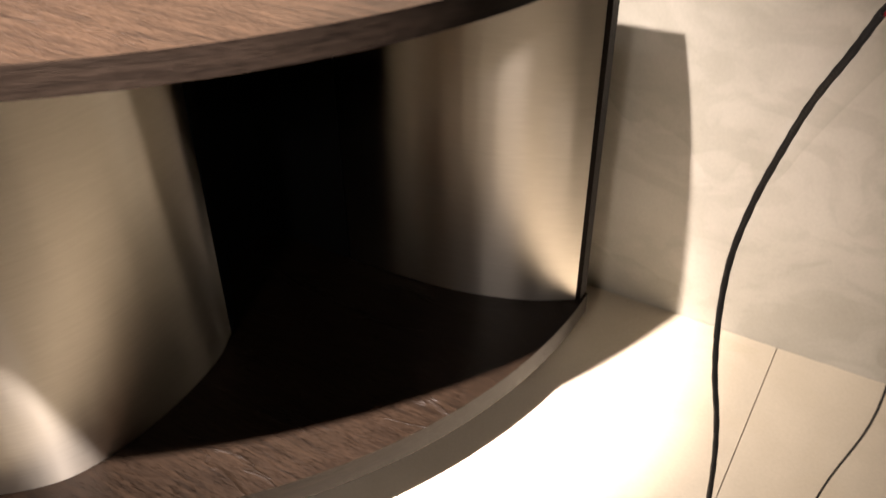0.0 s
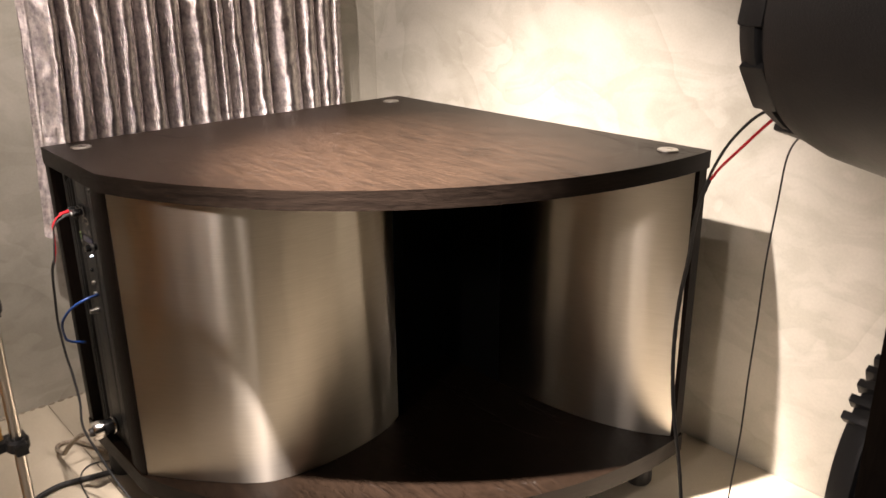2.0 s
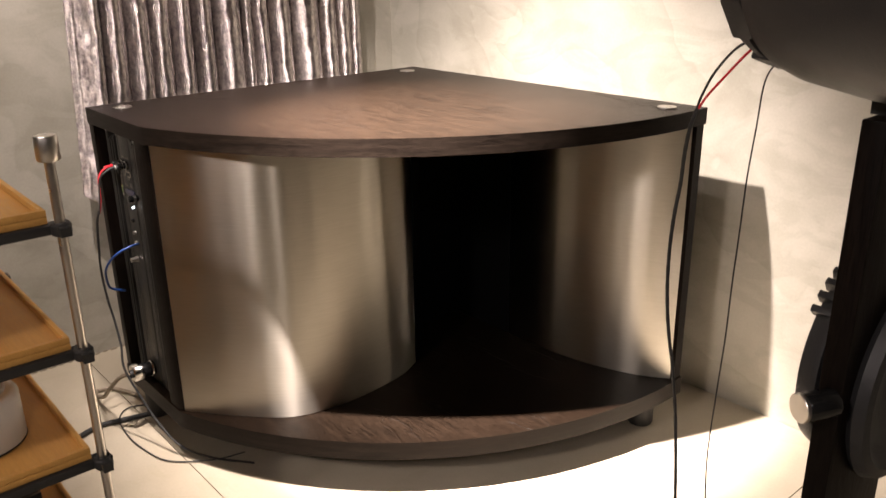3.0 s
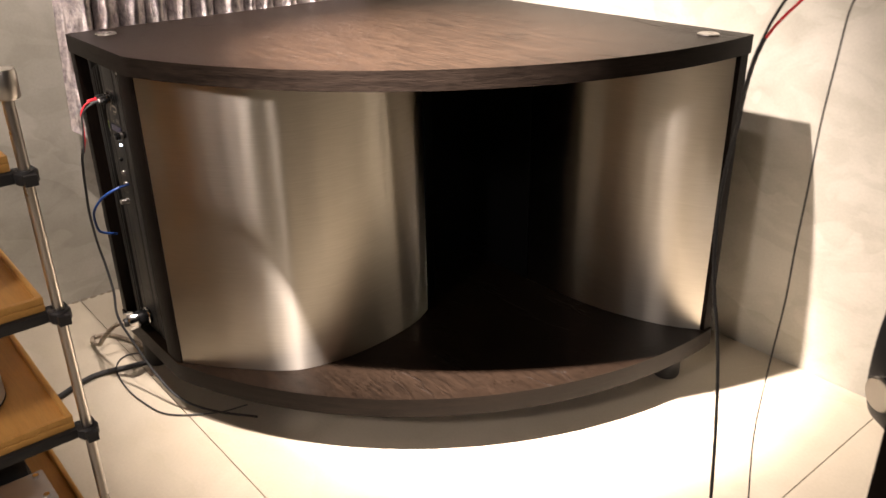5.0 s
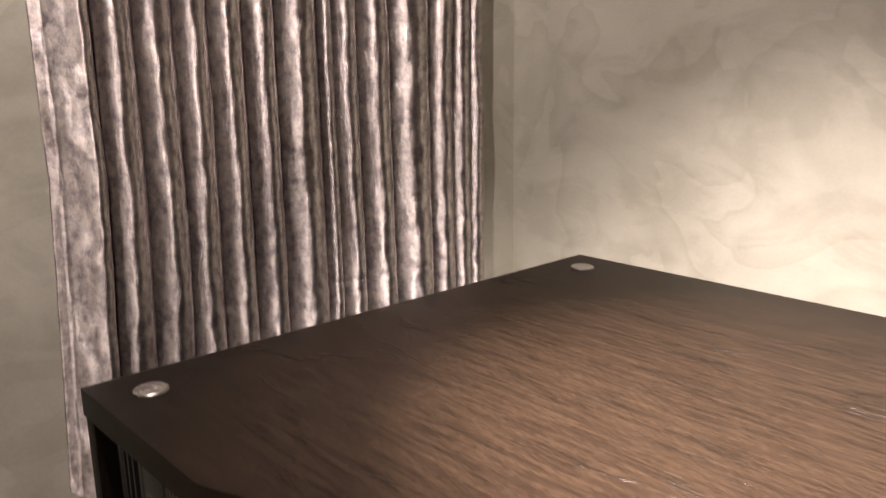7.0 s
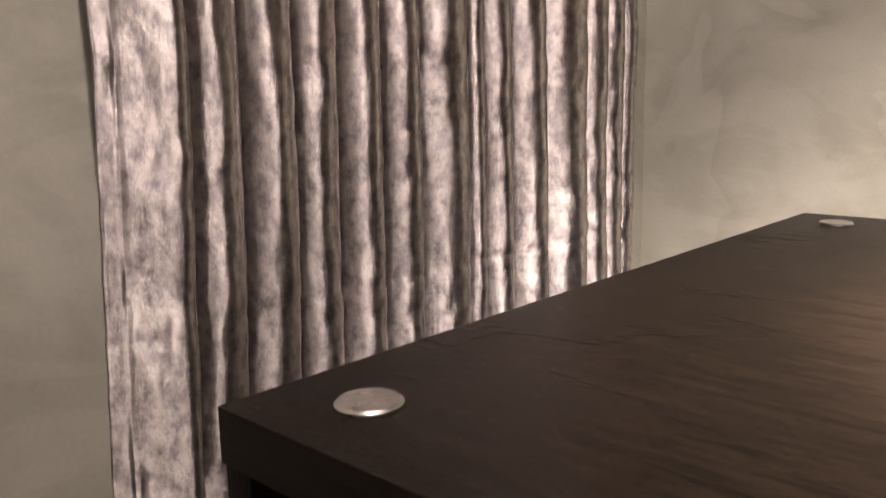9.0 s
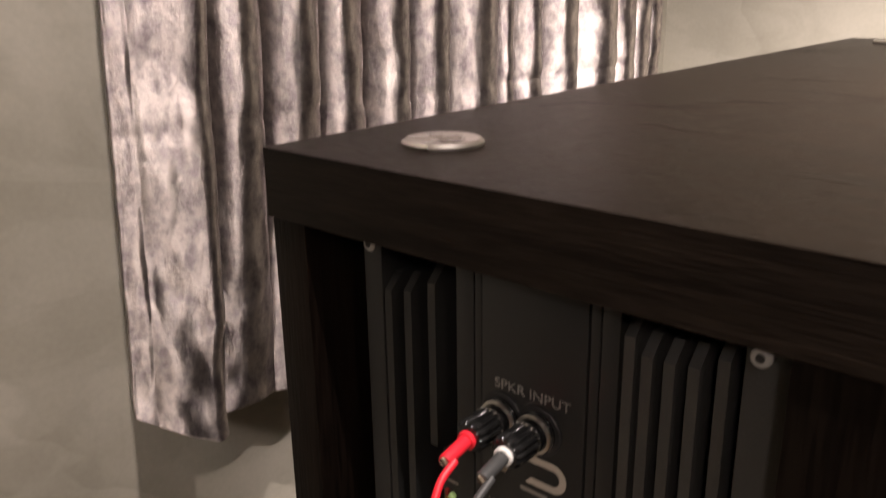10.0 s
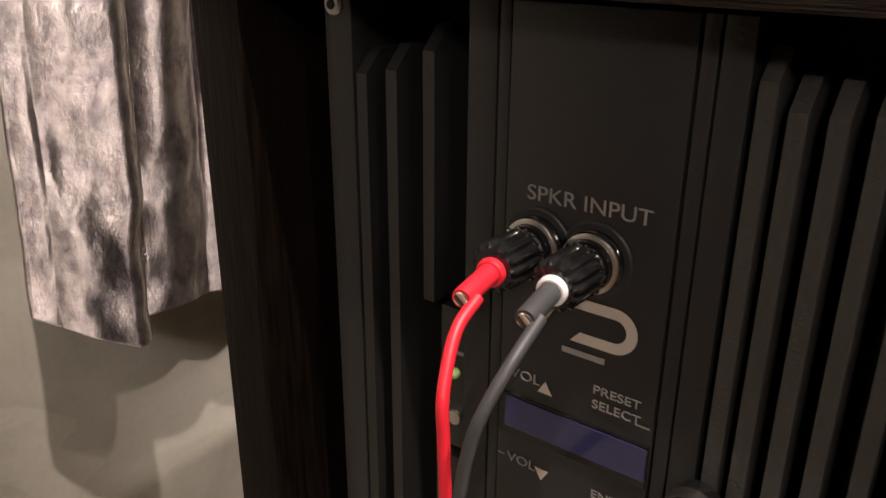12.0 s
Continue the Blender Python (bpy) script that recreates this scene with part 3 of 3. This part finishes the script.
def speaker_lead():
    ob = thing("speaker_cable", (0.1, -0.79, 0.0), "red and grey speaker leads joined in a black sleeve", "cable")
    for x, m, lab in ((0.1084, RED, "red plug"), (0.1239, GREY, "grey plug")):
        z = 0.5248
        p = part("plug", lathe([(0, 0.0022), (0.001, 0.0025), (0.014, 0.0024), (0.0150, 0.0022)], (x, AY - 0.0195, z), (0.15, -1, -0.06), 24), m, ob, lab)
        part("ring", lathe([(0, 0.0030), (0.0004, 0.0034), (0.0016, 0.0034), (0.0020, 0.0029)], (x + 0.0001, AY - 0.0197, z), (0.15, -1, -0.06), 24), m if m is RED else WHITE, p)
        part("pin_hole", lathe([(0, 0.0016), (0.0004, 0.0015)], (x + 0.0022, AY - 0.0344, z - 0.0009), (0.15, -1, -0.06), 16), ROPE, p)
    join = (0.116, -0.791, 0.452)
    part("lead", tube([(0.1128, -0.7665, 0.5238), (0.1135, -0.775, 0.5195), (0.1165, -0.783, 0.510), (0.1175, -0.784, 0.500), (0.1188, -0.785, 0.485), (0.120, -0.787, 0.468), (0.1155, -0.790, 0.448)], 0.0014, 12), RED, ob, "red insulated lead")
    part("lead", tube([(0.1280, -0.7665, 0.5238), (0.1285, -0.777, 0.5190), (0.1270, -0.784, 0.511), (0.1250, -0.786, 0.502), (0.1232, -0.787, 0.488), (0.122, -0.789, 0.470), (0.1170, -0.791, 0.447)], 0.0014, 12), GREY, ob, "grey insulated lead")
    part("sheath", tube([join, (0.093, -0.790, 0.425), (0.075, -0.789, 0.370), (0.064, -0.788, 0.324), (0.068, -0.786, 0.270), (0.079, -0.784, 0.235), (0.098, -0.785, 0.190), (0.118, -0.792, 0.150), (0.146, -0.780, 0.100), (0.181, -0.767, 0.055), (0.230, -0.750, 0.022), (0.280, -0.715, 0.006), (0.345, -0.665, 0.005)], 0.0021, 12), CABLE, ob, "black braided sleeve")


speaker_lead()
cable("network_cable", [(0.130, AY - 0.001, 0.384), (0.131, -0.755, 0.382), (0.128, -0.773, 0.375), (0.116, -0.785, 0.360), (0.103, -0.792, 0.338), (0.085, -0.786, 0.305), (0.062, -0.772, 0.286), (0.045, -0.745, 0.27)], 0.0021, BLUE, "thin blue network lead plugged into the amplifier")


def mains_plug():
    ob = thing("mains_plug", (0.105, -0.735, 0.128), "chrome and black mains connector plugged into the amplifier", "plug")
    at = (0.108, AY, 0.130)
    part("housing", lathe([(0, 0.013), (0.003, 0.0155), (0.005, 0.0155), (0.006, 0.014), (0.022, 0.014), (0.023, 0.015)], at, (0, -1, 0), 32), GLOSS, ob)
    part("collar", lathe([(0.004, 0.0158), (0.0055, 0.0160), (0.007, 0.0150)], at, (0, -1, 0), 32), CHROME, ob)
    part("clamp", lathe([(0.023, 0.0150), (0.024, 0.0168), (0.040, 0.0165), (0.042, 0.0150), (0.042, 0.008)], at, (0, -1, 0), 32), CHROME, ob, "chrome cable clamp")
    part("bushing", lathe([(0.042, 0.008), (0.046, 0.0075), (0.047, 0.005)], at, (0, -1, 0), 24), BLACK, ob)
    part("cord", tube([(0.108, AY - 0.045, 0.130), (0.095, -0.795, 0.124), (0.045, -0.805, 0.080), (-0.010, -0.800, 0.040), (-0.075, -0.795, 0.012), (-0.105, -0.785, 0.006), (-0.098, -0.760, 0.006), (-0.05, -0.735, 0.006), (0.02, -0.715, 0.006)], 0.0042, 10), ROPE, ob, "brown and white braided mains cord")


mains_plug()
cable("power_cable", [(0.10, -0.690, 0.006), (0.064, -0.721, 0.006), (0.045, -0.780, 0.006), (0.035, -0.835, 0.006), (0.060, -0.90, 0.006), (0.085, -0.945, 0.006), (0.15, -1.05, 0.006)], 0.0050, CABLE, "black round cable lying on the floor")
cable("signal_cable", [(0.02, -0.715, 0.003), (0.000, -0.760, 0.003), (0.03, -0.790, 0.003), (0.10, -0.800, 0.003), (0.17, -0.795, 0.003), (0.235, -0.775, 0.003), (0.285, -0.712, 0.003), (0.30, -0.66, 0.003)], 0.0013, GREY, "thin grey lead looped on the floor")


# ---- shelf rack ----
def rack():
    ob = thing("shelf_rack", (0.45, -1.15, 0.0), "honey-wood tray shelves on slim steel rods with black clamps", "shelf")
    rods = ((0.585, -0.977), (0.585, -1.413), (0.243, -1.413))
    for x, y in rods:
        r = part("rod", lathe([(0, 0.0050), (0.001, 0.0056), (0.652, 0.0056), (0.653, 0.004)], (x, y, 0.004), (0, 0, 1), 24), SATIN, ob, "slim satin steel rod")
        part("cap", lathe([(0.652, 0.0110), (0.654, 0.0125), (0.678, 0.0125), (0.680, 0.0115), (0.680, 0.0005)], (x, y, 0.004), (0, 0, 1), 32), SATIN, r, "satin steel end cap")
        part("rod_foot", lathe([(0, 0.012), (0.004, 0.012), (0.006, 0.007)], (x, y, 0), (0, 0, 1), 20), RUBBER, r)
    for z in (0.585, 0.430, 0.280, 0.125):
        x0, x1, y0, y1 = 0.258, 0.579, -1.400, -0.988
        s = part("tray", box((x0, y0, z), (x1, y1, z + 0.008)), OAK, ob, "honey-coloured wooden tray", bevel=0.001)
        for lo, hi in (((x1 - 0.006, y0, z + 0.008), (x1, y1, z + 0.016)), ((x0, y1 - 0.006, z + 0.008), (x1 - 0.006, y1, z + 0.016)),
                       ((x0, y0, z + 0.008), (x0 + 0.006, y1 - 0.006, z + 0.016)), ((x0 + 0.006, y0, z + 0.008), (x1 - 0.006, y0 + 0.006, z + 0.016))):
            part("rim", box(lo, hi), OAK, s, bevel=0.0012)
        part("rail", box((x1 - 0.012, -1.435, z - 0.012), (x1 + 0.006, -0.966, z - 0.0005)), RUBBER, ob, "black shelf rail", bevel=0.002)
        part("rail", box((x0 - 0.006, -1.435, z - 0.012), (x0 + 0.012, -0.975, z - 0.0005)), RUBBER, ob, bevel=0.002)
        for x, y in rods:
            c = lathe([(0, 0.0100), (0.002, 0.0115), (0.012, 0.0115), (0.014, 0.0095)], (x, y, z - 0.013), (0, 0, 1), 20)
            part("clamp", box((min(x, x1), y - 0.006, z - 0.012), (max(x, x1 + 0.004) + 0.018, y + 0.006, z - 0.001), c) if x > 0.5 else c, RUBBER, ob, "black clamp round the rod", bevel=0.0)


rack()


def round_case(name, at, r, h, mat, label):
    ob = thing(name, at, label, "audio device")
    part("body", lathe([(0, r - 0.004), (0.003, r), (h - 0.008, r), (h - 0.002, r - 0.004), (h, r - 0.010), (h, 0.0005)], at, (0, 0, 1), 40), mat, ob)
    part("lid", lathe([(h + 0.0002, r - 0.014), (h + 0.003, r - 0.016), (h + 0.003, 0.0005)], at, (0, 0, 1), 32), SILVER, ob, "grey recessed lid")
    part("base_ring", lathe([(0, r - 0.002), (0.002, r + 0.0006), (0.004, r + 0.0004)], at, (0, 0, 1), 40), RUBBER, ob)
    return ob


round_case("white_power_unit", (0.462, -1.086, 0.2882), 0.055, 0.070, WHITE, "white round-cornered device on a wooden tray")
round_case("grey_power_unit", (0.420, -1.094, 0.4382), 0.050, 0.100, SILVER, "grey cylindrical device on a wooden tray")


def tray_amp():
    ob = thing("small_amplifier", (0.47, -1.10, 0.133), "black finned amplifier with a bright metal plate on the lowest tray", "amplifier")
    part("body", box((0.36, -1.24, 0.1332), (0.572, -1.030, 0.180)), CAST, ob, bevel=0.003)
    for i in range(9):
        part("fin", box((0.37 + i * 0.0145, -1.23, 0.1802), (0.3745 + i * 0.0145, -1.035, 0.205)), CAST, ob)
    pl = part("plate", box((0.512, -1.22, 0.1802), (0.5745, -1.022, 0.1965)), SILVER, ob, "brushed metal plate", bevel=0.001)
    for x, y in ((0.522, -1.032), (0.565, -1.032), (0.565, -1.11)):
        part("screw", lathe([(0, 0.004), (0.003, 0.0035), (0.003, 0.0005)], (x, y, 0.1965), (0, 0, 1), 12), CHROME, pl)


tray_amp()


# ---- loudspeaker with back-mounted drivers ----
def driver_body(at, axis, grow, name, parent, label):
    """Cast magnet housing: stepped end, ring of lugs, ribbed shoulder."""
    prof = [(0, 0.004), (0.000, 0.075), (0.006, 0.092), (0.020, 0.098), (0.026, 0.098), (0.028, 0.093), (0.036, 0.093), (0.038, 0.102), (0.060, 0.108),
            (0.064, 0.112)][:9 if grow else 6] + (grow or [(0.0315, 0.100), (0.0316, 0.004)])
    prof = [(a, r if grow else r * 1.08) for a, r in prof]
    body = part(name, lathe(prof, at, axis, 64), CAST, parent, label)
    return body


def lugs(at, axis, r, s, count, size, parent, start=0.0, spread=2 * math.pi):
    axis = Vector(axis).normalized()
    up = Vector((0, 0, 1))
    side = axis.cross(up).normalized()
    for i in range(count):
        a = start + spread * i / count
        rad = math.cos(a) * side + math.sin(a) * up
        tan = axis.cross(rad)
        m = Matrix((( rad.x, tan.x, axis.x, 0), (rad.y, tan.y, axis.y, 0), (rad.z, tan.z, axis.z, 0), (0, 0, 0, 1)))
        bm = bmesh.new()
        bmesh.ops.create_cube(bm, size=1, matrix=Matrix.Translation(Vector(at) + axis * s + rad * r) @ m @ Matrix.Diagonal((*size, 1)))
        part("lug", bm, CAST, parent, bevel=min(size) * 0.18)


def loudspeaker():
    ob = thing("loudspeaker", (1.26, -0.40, 0.0), "black loudspeaker on a dark wooden upright with cast driver backs", "loudspeaker")
    part("upright", box((1.240, -0.527, 0.0), (1.262, -0.39, 0.730)), WENGE_Z, ob, "dark wooden upright board", bevel=0.0015)
    ax = (0.965, -0.26, 0)
    up = driver_body((1.130, -0.460, 0.855), ax, [(0.12, 0.114), (0.2, 0.118), (0.34, 0.124), (0.342, 0.004)], "upper_driver", ob, "large black cast driver housing")
    lugs((1.130, -0.460, 0.855), ax, 0.090, 0.022, 9, (0.017, 0.040, 0.024), up, 0.15)
    part("cradle", box((1.235, -0.50, 0.7302), (1.267, -0.40, 0.752)), CAST, ob, "black cradle under the driver")
    low = driver_body((1.208, -0.415, 0.474), (1, 0, 0), [], "lower_driver", ob, "finned black cast driver back")
    lugs((1.208, -0.415, 0.474), (1, 0, 0), 0.1040, 0.0165, 10, (0.013, 0.0075, 0.028), low, radians(40), radians(82))
    lugs((1.208, -0.415, 0.474), (1, 0, 0), 0.1030, 0.0165, 1, (0.015, 0.064, 0.028), low, radians(142))
    lugs((1.208, -0.415, 0.474), (1, 0, 0), 0.1030, 0.0165, 1, (0.015, 0.052, 0.028), low, radians(180))
    lugs((1.208, -0.415, 0.474), (1, 0, 0), 0.1030, 0.0165, 1, (0.015, 0.052, 0.028), low, radians(214))
    part("driver_frame", lathe([(0, 0.104), (0.006, 0.108), (0.016, 0.104), (0.018, 0.094), (0.008, 0.080), (0.004, 0.030), (0.016, 0.0005)], (1.2625, -0.405, 0.460), (1, 0, 0), 56), CAST, ob, "round black driver frame")
    b = part("bolt", lathe([(0, 0.0125), (0.002, 0.0135), (0.030, 0.0135), (0.032, 0.0125)], (1.256, -0.528, 0.474), (-0.45, -0.9, -0.03), 32), GLOSS, ob, "black clamp bolt")
    part("bolt_face", lathe([(0.032, 0.0125), (0.0335, 0.0140), (0.036, 0.0138), (0.0368, 0.0130), (0.0368, 0.0005)], (1.256, -0.528, 0.474), (-0.45, -0.9, -0.03), 32), SATIN, b, "bright round bolt face")


loudspeaker()


def hanging_lead():
    ob = thing("driver_cable", (1.05, -0.48, 0.0), "black braided cable hanging from red and black driver leads", "cable")
    s = (1.064, -0.488, 0.712)
    part("lead", tube([(1.132, -0.500, 0.784), (1.118, -0.502, 0.770), (1.098, -0.500, 0.748), (1.077, -0.494, 0.726), (1.066, -0.489, 0.712)], 0.0013, 10), RED, ob, "red insulated lead")
    part("lead", tube([(1.128, -0.496, 0.786), (1.110, -0.504, 0.776), (1.088, -0.501, 0.752), (1.072, -0.494, 0.728), (1.063, -0.488, 0.712)], 0.0013, 10), RUBBER, ob, "black insulated lead")
    part("sheath", tube([s, (1.056, -0.486, 0.690), (1.044, -0.473, 0.658), (1.034, -0.460, 0.621), (1.025, -0.453, 0.581), (1.019, -0.447, 0.535), (1.020, -0.446, 0.488), (1.026, -0.446, 0.440), (1.036, -0.445, 0.390), (1.042, -0.440, 0.330), (1.046, -0.432, 0.24), (1.050, -0.425, 0.12), (1.051, -0.42, 0.03), (1.058, -0.415, 0.006), (1.10, -0.40, 0.005), (1.2, -0.36, 0.005)], 0.0021, 12, 8, wobble=0.08), CABLE, ob, "black braided sleeve")


hanging_lead()
cable("earth_lead", [(1.145, -0.490, 0.768), (1.130, -0.484, 0.745), (1.123, -0.477, 0.700), (1.121, -0.480, 0.647), (1.123, -0.486, 0.594), (1.122, -0.487, 0.535), (1.122, -0.488, 0.478), (1.112, -0.475, 0.40), (1.107, -0.470, 0.31), (1.114, -0.470, 0.22), (1.120, -0.466, 0.10), (1.122, -0.460, 0.02), (1.14, -0.44, 0.003), (1.20, -0.40, 0.003)], 0.0008, RUBBER, "thin black lead hanging from the loudspeaker")


# ---- floor slabs ----
def slab_mesh(w, d):
    bm = box((0, 0, -0.003), (w, d, 0))
    return bm


xs = [WX, 1.027, EAST]
ys = [SOUTH, -1.95, -0.750, WY]
for i in range(2):
    for j in range(3):
        g = 0.0009
        part("slab", box((xs[i] + g, ys[j] + g, -0.0029), (xs[i + 1] - g, ys[j + 1] - g, 0.0)), FLOOR, floor, smooth=False)
